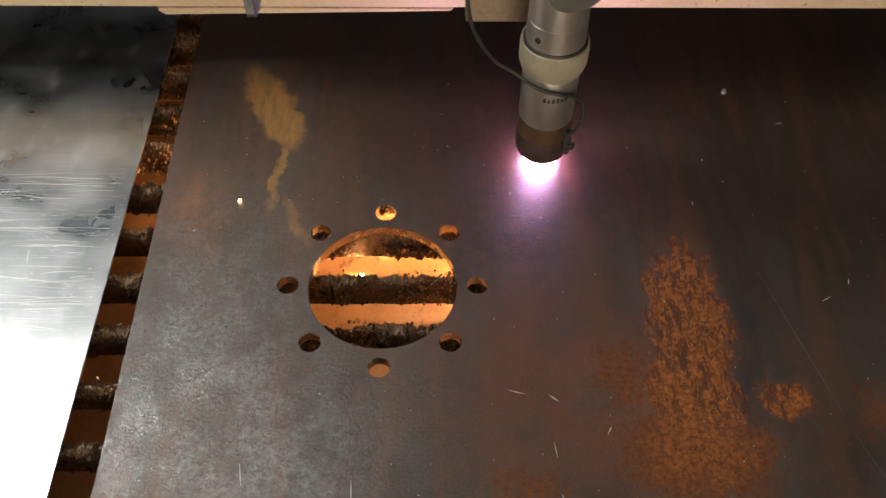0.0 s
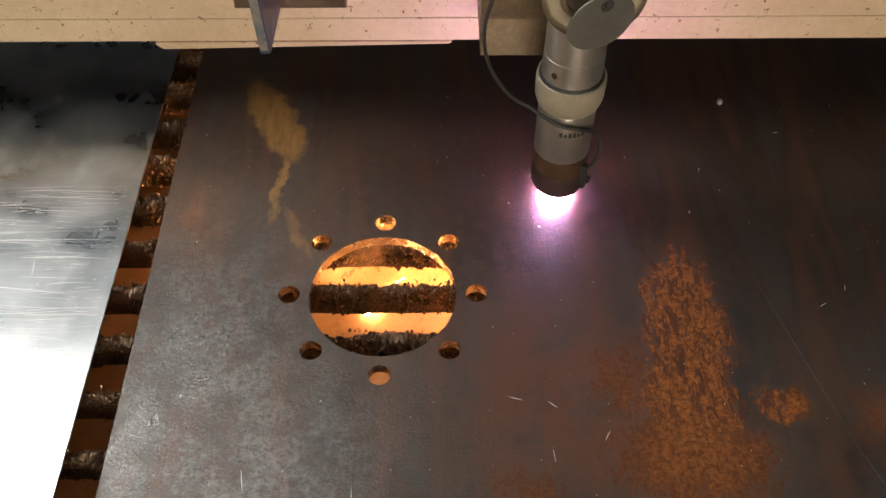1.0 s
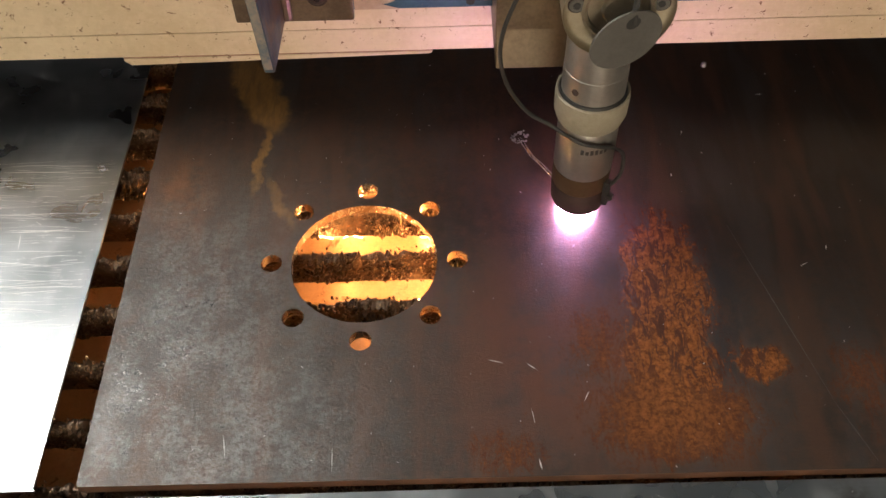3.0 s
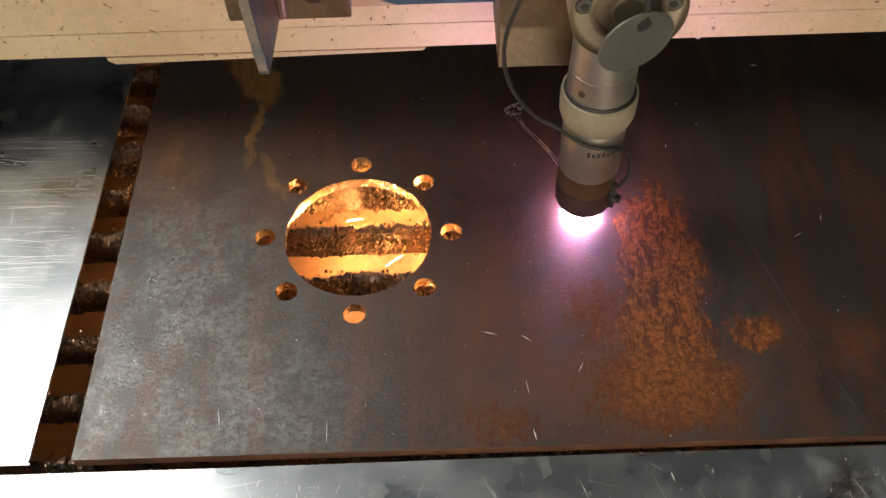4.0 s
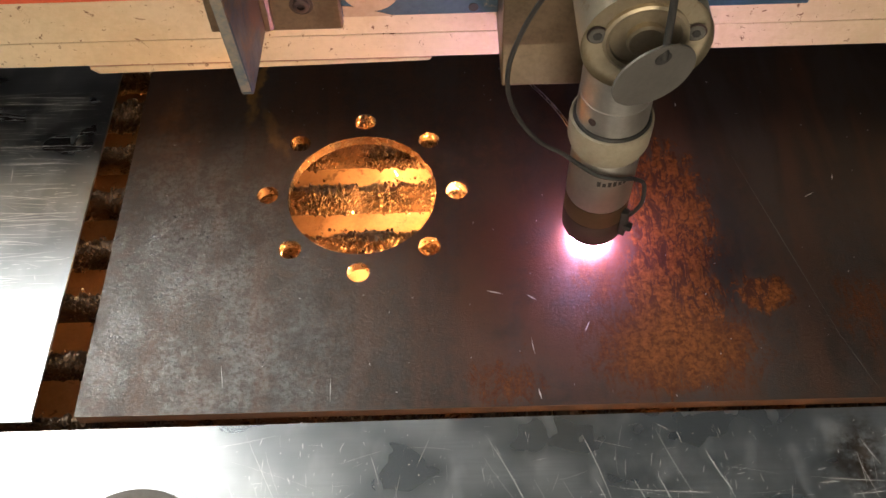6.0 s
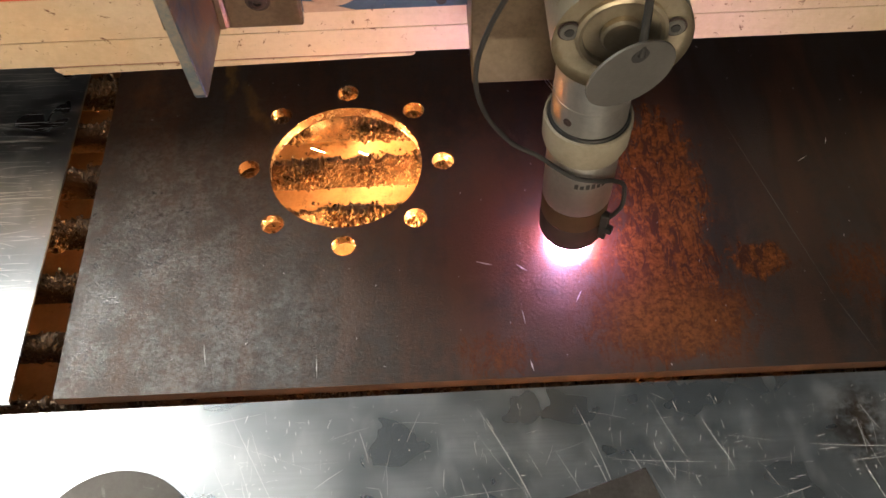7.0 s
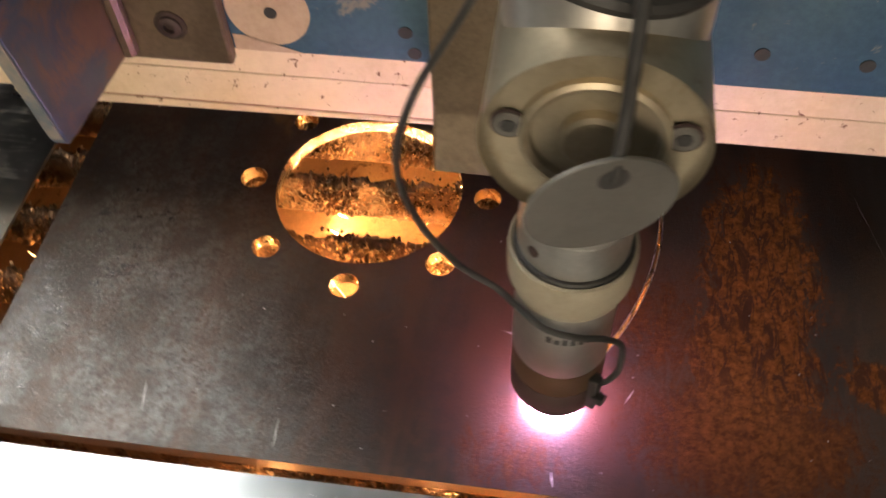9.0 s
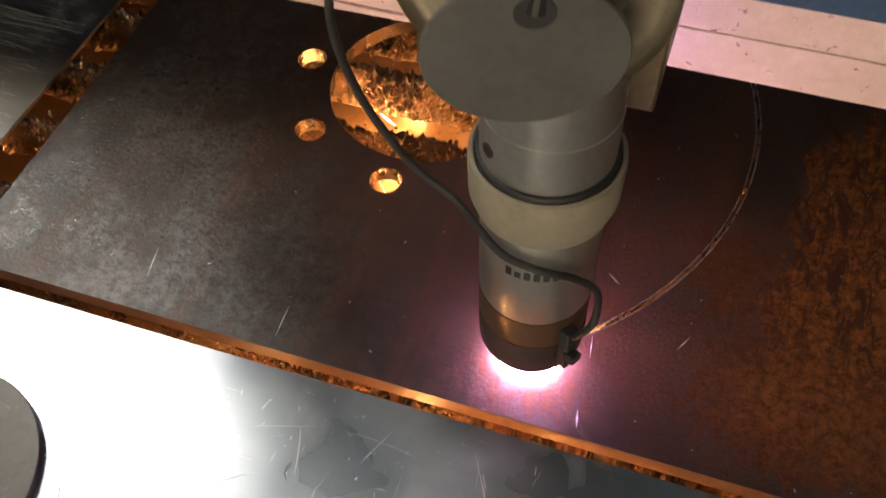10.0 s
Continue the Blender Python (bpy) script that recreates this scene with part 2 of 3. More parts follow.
RUBBER = surface("black_rubber", (0.018, 0.018, 0.018), (0.035, 0.034, 0.033), 40, 300, (0.45, 0.65), 0.0, 0.0002)
YELLOW = surface("yellow_hose_rubber", (0.50, 0.33, 0.05), (0.62, 0.43, 0.09), 30, 300, (0.4, 0.6), 0.0, 0.0002)
# print marks, and flat discs coloured like the shade inside holes
INK_AND_HOLE = surface("dark_print_and_hole_shade", (0.02, 0.02, 0.02), (0.04, 0.04, 0.04), 40, 300, (0.5, 0.7), 0.0, 0)
OFFCUT = surface("dull_steel_offcut", (0.085, 0.078, 0.072), (0.14, 0.13, 0.12), 25, 260, (0.38, 0.55), 0.5, 0.0003, (0.22, 0.21, 0.20), (0.62, 0.7))
WALLPAINT = surface("workshop_wall_paint", (0.15, 0.17, 0.19), (0.21, 0.23, 0.25), 1.2, 20, (0.7, 0.9), 0.0, 0.001)
CEILING = surface("pale_ceiling_paint", (0.44, 0.49, 0.55), (0.53, 0.58, 0.64), 1.2, 20, (0.7, 0.9), 0.0, 0.001)
CONCRETE = surface("oily_concrete", (0.11, 0.105, 0.10), (0.17, 0.165, 0.155), 2, 40, (0.6, 0.85), 0.0, 0.001)
SPLASH = surface("bright_spatter", (0.42, 0.40, 0.42), (0.6, 0.58, 0.6), 200, 900, (0.25, 0.4), 0.9, 0.0003)
SIDE = surface("coppery_plate_edge", (0.085, 0.052, 0.040), (0.19, 0.100, 0.062), 45, 400, (0.30, 0.48), 0.35, 0.0004, (0.05, 0.045, 0.045), (0.60, 0.72))
RIM = surface("blued_cut_rim", (0.50, 0.51, 0.60), (0.70, 0.68, 0.74), 150, 900, (0.22, 0.4), 0.9, 0.0004)
ARC = glow("plasma_white", (0.95, 0.52, 1.02), 265)
JET = glow("molten_jet", (1.0, 0.44, 0.13), 3000)
SPARK = glow("hot_spark", (1.0, 0.46, 0.15), 1900)
FAINT = glow("faint_spark", (1.0, 0.62, 0.40), 1.2)
HOT = glow("fading_spark", (1.0, 0.50, 0.16), 14)
SKY = glow("skylight_glow", (1.0, 0.95, 0.86), 17)
FILL_GLOW = glow("warm_fill_glow", (1.0, 0.82, 0.60), 13)


# ---- mesh helpers ----
def part(name, bm, material, parent=None, label="", smooth=False):
    me = bpy.data.meshes.new(name)
    bm.normal_update()
    bm.to_mesh(me)
    bm.free()
    if smooth:
        for p in me.polygons:
            p.use_smooth = True
        me.set_sharp_from_angle(angle=radians(35))
    me.materials.append(material)
    ob = new(name, me)
    if parent:
        ob.parent = parent
    if label:
        ob["label"] = label
    return ob


def holder(name, m, label, category, group="", kind=""):
    ob = new(name)
    ob.empty_display_size = 0.05
    ob.matrix_basis = m
    return tagged(ob, label, category, group, kind)


def box(x0, x1, y0, y1, z0, z1, bevel=0.0, bm=None):
    fresh = bmesh.new()
    bmesh.ops.create_cube(fresh, size=1, matrix=Matrix.LocRotScale(((x0 + x1) / 2, (y0 + y1) / 2, (z0 + z1) / 2), None, (x1 - x0, y1 - y0, z1 - z0)))
    if bevel:
        bmesh.ops.bevel(fresh, geom=list(fresh.edges), offset=bevel, segments=2, affect="EDGES", profile=0.5)
    if bm is None:
        return fresh
    return merge(bm, fresh)


def merge(bm, other):
    me = bpy.data.meshes.new("tmp")
    other.to_mesh(me)
    other.free()
    bm.from_mesh(me)
    bpy.data.meshes.remove(me)
    return bm


def lathe(profile, segments=48, m=Matrix(), closed=True):
    """A turned solid about z from (radius, height) pairs, bottom to top."""
    bm = bmesh.new()
    rings = []
    for r, z in profile:
        if r < 1e-6:
            rings.append([bm.verts.new(m @ Vector((0, 0, z)))])
        else:
            rings.append([bm.verts.new(m @ Vector((r * math.cos(2 * math.pi * i / segments), r * math.sin(2 * math.pi * i / segments), z))) for i in range(segments)])
    for a, b in zip(rings, rings[1:]):
        for i in range(segments):
            j = (i + 1) % segments
            vs = [a[i % len(a)], a[j % len(a)], b[j % len(b)], b[i % len(b)]]
            vs = list(dict.fromkeys(vs))
            if len(vs) > 2:
                bm.faces.new(vs)
    if closed:
        for ring, flip in ((rings[0], True), (rings[-1], False)):
            if len(ring) > 2:
                bm.faces.new(ring[::-1] if flip else ring)
    return bm


def tube(points, radius, segments=10, steps=8):
    """A round hose along a smooth line through points."""
    pts = [Vector(p) for p in points]
    line = []
    for i in range(len(pts) - 1):
        p0, p1, p2, p3 = pts[max(i - 1, 0)], pts[i], pts[i + 1], pts[min(i + 2, len(pts) - 1)]
        for s in range(steps):
            t = s / steps
            line.append(0.5 * (2 * p1 + (p2 - p0) * t + (2 * p0 - 5 * p1 + 4 * p2 - p3) * t * t + (3 * p1 - p0 - 3 * p2 + p3) * t ** 3))
    line.append(pts[-1])
    bm = bmesh.new()
    rings, side = [], None
    for i, p in enumerate(line):
        d = (line[min(i + 1, len(line) - 1)] - line[max(i - 1, 0)]).normalized()
        side = (side - d * side.dot(d)).normalized() if side else d.orthogonal().normalized()
        up = d.cross(side)
        rings.append([bm.verts.new(p + radius * (math.cos(2 * math.pi * k / segments) * side + math.sin(2 * math.pi * k / segments) * up)) for k in range(segments)])
    for a, b in zip(rings, rings[1:]):
        for k in range(segments):
            j = (k + 1) % segments
            bm.faces.new((a[k], a[j], b[j], b[k]))
    bm.faces.new(rings[0][::-1])
    bm.faces.new(rings[-1])
    return bm


def prism(outline, axis, a, b):
    """A flat outline of (u, v) pairs pushed out along an axis from a to b: x takes (y, z), y takes (x, z), z takes (x, y)."""
    def spot(u, v, w):
        return {"x": (w, u, v), "y": (u, w, v), "z": (u, v, w)}[axis]
    bm = bmesh.new()
    lo = [bm.verts.new(spot(u, v, a)) for u, v in outline]
    hi = [bm.verts.new(spot(u, v, b)) for u, v in outline]
    n = len(outline)
    bm.faces.new(lo)
    bm.faces.new(hi[::-1])
    for i in range(n):
        bm.faces.new((lo[i], hi[i], hi[(i + 1) % n], lo[(i + 1) % n]))
    bmesh.ops.recalc_face_normals(bm, faces=bm.faces)
    return bm


def drilled(name, outline, holes, z0, z1, material):
    """A plate with round or other holes cut right through it."""
    cu = bpy.data.curves.new(name, "CURVE")
    cu.dimensions, cu.fill_mode = "2D", "BOTH"
    for ring in (outline, *holes):
        sp = cu.splines.new("POLY")
        sp.points.add(len(ring) - 1)
        for p, (x, y) in zip(sp.points, ring):
            p.co = (x, y, 0, 1)
        sp.use_cyclic_u = True
    cu.extrude = (z1 - z0) / 2
    tmp = new("tmp", cu)
    me = bpy.data.meshes.new_from_object(tmp.evaluated_get(bpy.context.evaluated_depsgraph_get()))
    bpy.data.objects.remove(tmp)
    bpy.data.curves.remove(cu)
    me.transform(Matrix.Translation((0, 0, (z0 + z1) / 2)))
    me.name = name
    me.materials.clear()
    me.materials.append(material)
    return new(name, me)


def circle(cx, cy, r, n=40):
    return [(cx + r * math.cos(2 * math.pi * i / n), cy + r * math.sin(2 * math.pi * i / n)) for i in range(n)]


# ---- the workshop ----
def workshop():
    X, Y, Z0, Z1 = 3.2, 3.2, -0.85, 2.45
    tagged(part("floor", box(-X, X, -Y, Y, Z0 - 0.1, Z0), CONCRETE), "stained grey concrete workshop floor", "floor", kind="structure")
    tagged(part("ceiling", box(-X, X, -Y, Y, Z1, Z1 + 0.1), CEILING), "pale grey workshop ceiling", "ceiling", kind="structure")
    for name, b in (("wall_north", (-X, X, Y, Y + 0.15)), ("wall_south", (-X, X, -Y - 0.15, -Y)), ("wall_east", (X, X + 0.15, -Y, Y)), ("wall_west", (-X - 0.15, -X, -Y, Y))):
        tagged(part(name, box(*b, Z0, Z1), WALLPAINT), "plain grey painted workshop wall", "wall", kind="structure")

    def lamp(name, x, y, w, d, material, label):
        top = holder(name, pose(x, y, Z1), label, "ceiling light")
        part("frame", box(-w / 2 - 0.04, w / 2 + 0.04, -d / 2 - 0.04, d / 2 + 0.04, -0.05, -0.002, 0.004), STEEL, top)
        part("diffuser", box(-w / 2, w / 2, -d / 2, d / 2, -0.056, -0.052), material, top)
    lamp("skylight_panel", -1.92, 0.60, 1.7, 0.90, SKY, "bright white daylight panel in the ceiling")
    # added warm light, no known source: brightens the beam and torch fronts
    fill_panel = tagged(holder("added_fill_panel", pose(0.3, -Y + 0.002, 0.2), "added warm light panel behind the camera, not a known source", "window"), kind="structure")
    part("fill_panel_frame", box(-0.95, 0.95, -0.001, 0.03, 0, 1.1, 0.004), STEEL, fill_panel)
    for k in range(2):
        part("fill_pane", box(-0.9 + 0.92 * k, -0.02 + 0.92 * k, 0.032, 0.036, 0.05, 1.05), FILL_GLOW, fill_panel)


# ---- cutting table ----
THICK = 0.012
SHEET_TOP = -0.009
TRAY_Z = -0.097
SLAT_FOOT = -0.064


def cutting_table():
    table = holder("cutting_table", pose(0, 0, -0.85), "rusty steel cutting table with a slag tray", "table")
    part("tray", box(-0.95, 1.05, -0.75, 0.95, 0.85 + TRAY_Z - 0.01, 0.85 + TRAY_Z), TRAY, table)
    for name, b in (("side_wall", (-0.97, -0.95, -0.77, 0.97)), ("side_wall", (1.05, 1.07, -0.77, 0.97)), ("end_wall", (-0.95, 1.05, -0.77, -0.75)), ("end_wall", (-0.95, 1.05, 0.95, 0.97))):
        part(name, box(*b, 0.70, 0.85 - THICK - 0.003), BLUE, table)
    for x in (-0.575, 0.617):
        part("slat_rail", box(x, x + 0.026, -0.75, 0.95, 0.85 + TRAY_Z, 0.85 - 0.03), TRAY, table, "rusty rail that holds the slats")
    for x in (-0.9, 0.94):
        for y in (-0.7, 0.84):
            part("leg", box(x, x + 0.06, y, y + 0.06, 0, 0.70, 0.003), BLUE, table)
    return table


def slag(parent, seed, h):
    """Frozen beads of melt that cling to both faces of a slat where plates were cut."""
    rng = random.Random(seed)
    ball = bmesh.new()
    bmesh.ops.create_icosphere(ball, subdivisions=1, radius=1)
    base, tris = [v.co.copy() for v in ball.verts], [[v.index for v in f.verts] for f in ball.faces]
    ball.free()
    verts, faces = [], []
    centres = [rng.uniform(-0.09, 0.09) for _ in range(7)] + [rng.uniform(-0.29, -0.23) for _ in range(2)]
    for _ in range(420):
        x = rng.gauss(rng.choice(centres), 0.012)
        z = h * rng.random() ** 0.8 * 0.97
        r = rng.uniform(0.0006, 0.0021)
        side = rng.choice((-1, -1, 1))
        turn = Euler((rng.uniform(0, 6), rng.uniform(0, 6), 0)).to_matrix()
        size = Vector((r * rng.uniform(0.6, 1.1), r * rng.uniform(0.6, 1.0), r * rng.uniform(0.8, 2.0)))
        k = len(verts)
        for v in base:
            p = turn @ v
            verts.append((x + p.x * size.x, side * (0.0040 + 0.0028 * rng.random() * 0.4) + p.y * size.y, z + p.z * size.z))
        faces += [tuple(k + i for i in f) for f in tris]
    me = bpy.data.meshes.new("slag_crust")
    me.from_pydata(verts, [], faces)
    me.materials.append(BEAD)
    ob = new("slag_crust", me)
    ob.parent = parent
    return tagged(ob, "glinting crust of frozen slag", kind="stuff")


def slat(y, seed):
    """A burnt support slat: ragged top, slag crusts down both faces."""
    rng = np.random.RandomState(seed)
    xs = np.arange(-0.55, 0.62, 0.0018)
    h = -THICK - SLAT_FOOT
    rows = 22
    nick = np.zeros(len(xs))
    for amp, width in ((0.0035, 9), (0.005, 5), (0.004, 2)):
        k = rng.rand(len(xs) // width + 2)
        nick += amp * np.repeat(k, width)[:len(xs)]
    verts, faces = [], []
    crust = np.clip(np.interp(xs, np.linspace(-0.6, 0.65, 60), rng.rand(60)) * 2.0 - 0.4, 0.08, 1)
    for side in (0, 1):
        for i, x in enumerate(xs):
            top = h - 0.0005 - nick[i] * (1 if rng.rand() > 0.04 else 0.2)
            for j in range(rows):
                z = top * j / (rows - 1)
                lump = noise.noise(Vector((x * 260, z * 210 + seed * 7, side * 9))) + 0.6 * noise.noise(Vector((x * 620, z * 560, seed * 3 + side)))
                out = 0.002 + (max(0.0, 0.0030 + 0.0060 * lump) + 0.0016 * rng.rand()) * crust[i] * (0.35 if j in (0, rows - 1) else 1)
                if j == rows - 1:
                    out *= 0.4
                verts.append((x, -out if side == 0 else out, z))
    n = len(xs)
    for side in (0, 1):
        for i in range(n - 1):
            for j in range(rows - 1):
                a = (side * n + i) * rows + j
                q = (a, a + rows, a + rows + 1, a + 1)
                faces.append(q if side == 0 else q[::-1])
    for i in range(n - 1):
        a, b = i * rows + rows - 1, (n + i) * rows + rows - 1
        faces.append((a, a + rows, b + rows, b))
    me = bpy.data.meshes.new("support_slat")
    me.from_pydata(verts, [], faces)
    me.materials.append(SLAT)
    ob = new("support_slat", me)
    ob.matrix_basis = pose(0, y, SLAT_FOOT)
    slag(ob, seed, h)
    return tagged(ob, "burnt iron support slat with ragged slag-crusted edge", "slat", "slats under the plates")


def slats():
    for k in range(-5, 9):
        slat(0.0235 + 0.0632 * k, k + 20)


KERF = 0.0021


def kerf_line():
    """Points of the cut, from the pierce to the end of the clip, about every 3 degrees."""
    end = torch_at(0.8)
    pts = [(PIERCE[0] + (end[0] - PIERCE[0]) * k / 4, PIERCE[1] + (end[1] - PIERCE[1]) * k / 4) for k in range(5)]
    times = [0.8 * k / 4 for k in range(5)]
    for k in range(1, 33):
        t = 0.8 + 9.2 * k / 32
        pts.append(torch_at(t))
        times.append(t)
    return pts, times


def kerf_sides():
    pts, times = kerf_line()
    left, right = [], []
    for i, p in enumerate(pts):
        a, b = pts[max(i - 1, 0)], pts[min(i + 1, len(pts) - 1)]
        d = Vector((b[0] - a[0], b[1] - a[1])).normalized() * (KERF / 2)
        left.append((p[0] - d.y, p[1] + d.x))
        right.append((p[0] + d.y, p[1] - d.x))
    return left, right, times


PIECES = []
RIMS = []


def steel_plate():
    left, right, times = kerf_sides()
    bore = circle(0, 0, 0.0745, 128)
    bolts = [circle(0.095 * math.cos(radians(45 * k)), 0.095 * math.sin(radians(45 * k)), 0.0108, 36) for k in range(8)]
    outline = [(-0.2395, -0.2352), (-0.2383, -0.2364), (0.95, -0.2335), (0.95, 0.85), (-0.2475, 0.85)]
    plate = drilled("steel_plate", outline, [bore, *bolts, left + right[::-1]], -THICK, 0, PLATE)
    plate.data.materials.append(CUT)
    plate.data.materials.append(SIDE)
    for f in plate.data.polygons:
        r = f.center.xy.length
        if abs(f.normal.z) < 0.5 and (r < 0.12 or (r < 0.25 and f.center.x > 0.1 and f.center.y > -0.225)):
            f.material_index = 1
        elif abs(f.normal.z) < 0.5:
            f.material_index = 2
    tagged(plate, "brown rusted mill-scale steel plate with cut holes", "steel plate")
    # old scores in the scale and slivers of bare metal
    for name, material, marks in (("long_score", TAGMETAL, ((0.376, 0.035, 0.432, -0.175, 0.0005), (0.431, -0.172, 0.452, -0.228, 0.0003))),
                                  ("bare_nick", SCRATCH, ((0.157, -0.124, 0.166, -0.131, 0.0005), (0.206, -0.165, 0.212, -0.154, 0.0004), (0.158, -0.170, 0.160, -0.186, 0.0003),
                                                          (0.161, -0.219, 0.163, -0.230, 0.0007), (0.449, 0.231, 0.457, 0.2315, 0.0005), (0.469, 0.000, 0.471, 0.008, 0.0006),
                                                          (0.120, -0.119, 0.135, -0.123, 0.0004), (0.437, -0.020, 0.447, -0.014, 0.0004), (-0.020, -0.205, -0.019, -0.228, 0.0003),
                                                          (-0.118, -0.190, -0.114, -0.212, 0.0003), (0.330, 0.105, 0.3305, 0.111, 0.0006), (0.352, 0.170, 0.353, 0.175, 0.0006)))):
        for x0, y0, x1, y1, w in marks:
            d = Vector((y0 - y1, x1 - x0)).normalized() * w
            mx, my = (x0 + x1) / 2 + d.x, (y0 + y1) / 2 + d.y
            part(name, prism([(x0, y0), (mx - 2 * d.x, my - 2 * d.y), (x1, y1), (mx, my)], "z", 0.00003, 0.00018), material, plate)
    # the metal that the torch melts out of the cut, piece by piece
    for i in range(len(times) - 1):
        bm = prism([left[i], left[i + 1], right[i + 1], right[i]], "z", -THICK, 0)
        ob = tagged(part("kerf_metal", bm, PLATE), "narrow strip of steel melted out of the cut", "kerf metal", "melted strips of the cut")
        PIECES.append((ob, times[i], times[i + 1]))
        # the raised, frozen rim that the torch leaves on both sides
        a, b = Vector((*left[i], 0)), Vector((*left[i + 1], 0))
        c, d = Vector((*right[i], 0)), Vector((*right[i + 1], 0))
        out = (a - c).normalized() * 0.0011
        bm, n = bmesh.new(), 6
        for p, q, o in ((a, b, out), (c, d, -out)):
            rows = []
            for k in range(n + 1):
                e = p.lerp(q, k / n)
                h = 0.00022 + 0.00030 * abs(noise.noise(e * 900))
                rows.append([bm.verts.new(e), bm.verts.new(e + o * 0.35 + Vector((0, 0, h))), bm.verts.new(e + o * (0.8 + 0.5 * noise.noise(e * 500)))])
            for u, v in zip(rows, rows[1:]):
                for k in range(2):
                    bm.faces.new((u[k], v[k], v[k + 1], u[k + 1]))
        bmesh.ops.recalc_face_normals(bm, faces=bm.faces)
        rim = tagged(part("cut_rim", bm, RIM, smooth=True), "thin bluish rim of frozen metal along the cut", "cut rim", "frozen rims of the cut")
        RIMS.append((rim, times[i + 1]))


def scratches(name, parent, n, spot, lean, spread, seed, lengths, inside, wide=0.0004):
    """Thin bright scores that stand a hair above a sheet."""
    rng = random.Random(seed)
    verts, faces = [], []
    for _ in range(n):
        x, y = spot(rng)
        a = radians(rng.gauss(lean, spread))
        ln, w = lengths[0] + (lengths[1] - lengths[0]) * rng.random() ** 3, wide * rng.uniform(0.25, 1.0) ** 2
        if not all(inside(x + f * ln * math.cos(a), y + f * ln * math.sin(a)) for f in (-0.52, 0.52)):
            continue
        bend, steps, k = rng.uniform(-0.12, 0.12), 5, len(verts)
        for s in range(steps + 1):
            f = s / steps
            b = a + bend * (f - 0.5)
            px, py = x + ln * (f - 0.5) * math.cos(b), y + ln * (f - 0.5) * math.sin(b)
            ww = w * (1 - abs(2 * f - 1) ** 3) + 0.00004
            verts += [(px - ww * math.sin(b), py + ww * math.cos(b), 0.0001), (px + ww * math.sin(b), py - ww * math.cos(b), 0.0001)]
        for s in range(steps):
            q = k + 2 * s
            faces.append((q, q + 1, q + 3, q + 2))
    me = bpy.data.meshes.new(name)
    me.from_pydata(verts, [], faces)
    me.materials.append(SCRATCH)
    ob = new(name, me)
    ob.parent = parent
    return tagged(ob, kind="stuff")


def sheets():
    left = tagged(part("metal_sheet", prism([(-0.281, -0.233), (-0.279, -0.2355), (-0.90, -0.2355), (-0.90, 0.80), (-0.281, 0.80)][::-1], "z", -0.003, 0), SHEET),
                  "shiny scratched aluminium sheet on the slats", "metal sheet", "aluminium sheets")
    left.matrix_basis = pose(0, 0, SHEET_TOP)
    edge = lambda x, y: x < -0.2825
    scratches("scoring", left, 700, lambda r: (-0.283 - 0.24 * r.random() ** 2, r.uniform(-0.23, 0.16)), 0, 3.0, 3, (0.003, 0.09), edge)
    scratches("long_scoring", left, 90, lambda r: (-0.30 - 0.18 * r.random(), r.uniform(-0.23, 0.17)), -0.5, 2.0, 13, (0.07, 0.26), edge, 0.00055)
    scratches("cross_scoring", left, 60, lambda r: (-0.30 - 0.2 * r.random(), r.uniform(-0.23, 0.1)), -25, 25, 14, (0.004, 0.05), edge)
    front = tagged(part("metal_sheet", prism([(-0.85, -0.2480), (-0.10, -0.2433), (0.28, -0.2400), (0.95, -0.2375), (0.95, -0.72), (-0.85, -0.72)], "z", -0.003, 0), SHEET),
                   "shiny scratched aluminium sheet along the plate edge", "metal sheet", "aluminium sheets")
    front.matrix_basis = pose(0, 0, SHEET_TOP)
    edge = lambda x, y: y < -0.2490
    spot = lambda r: (r.uniform(-0.25, 0.52), -0.249 - 0.15 * r.random())
    scratches("scoring", front, 300, spot, 92, 12, 5, (0.003, 0.030), edge, 0.00036)
    scratches("long_scoring", front, 60, spot, 114, 9, 15, (0.03, 0.12), edge, 0.00036)
    scratches("cross_scoring", front, 110, spot, 3, 14, 16, (0.006, 0.09), edge, 0.0003)
    scratches("flecks", front, 300, spot, 60, 60, 17, (0.001, 0.004), edge, 0.0005)


def offcuts():
    disc = tagged(part("steel_disc", lathe([(0.066, 0), (0.0665, 0.0006), (0.0665, 0.0054), (0.066, 0.006)], 72), OFFCUT), "dark round steel offcut lying on the aluminium sheet", "steel offcut")
    disc.matrix_basis = pose(-0.171, -0.366, SHEET_TOP)
    bar = tagged(part("steel_bar", box(-0.075, 0, -0.032, 0, 0, 0.008, 0.0008), OFFCUT), "dark flat steel bar lying on the aluminium sheet", "steel offcut")
    bar.matrix_basis = pose(0.243, -0.316, SHEET_TOP, 0, 0, 18)


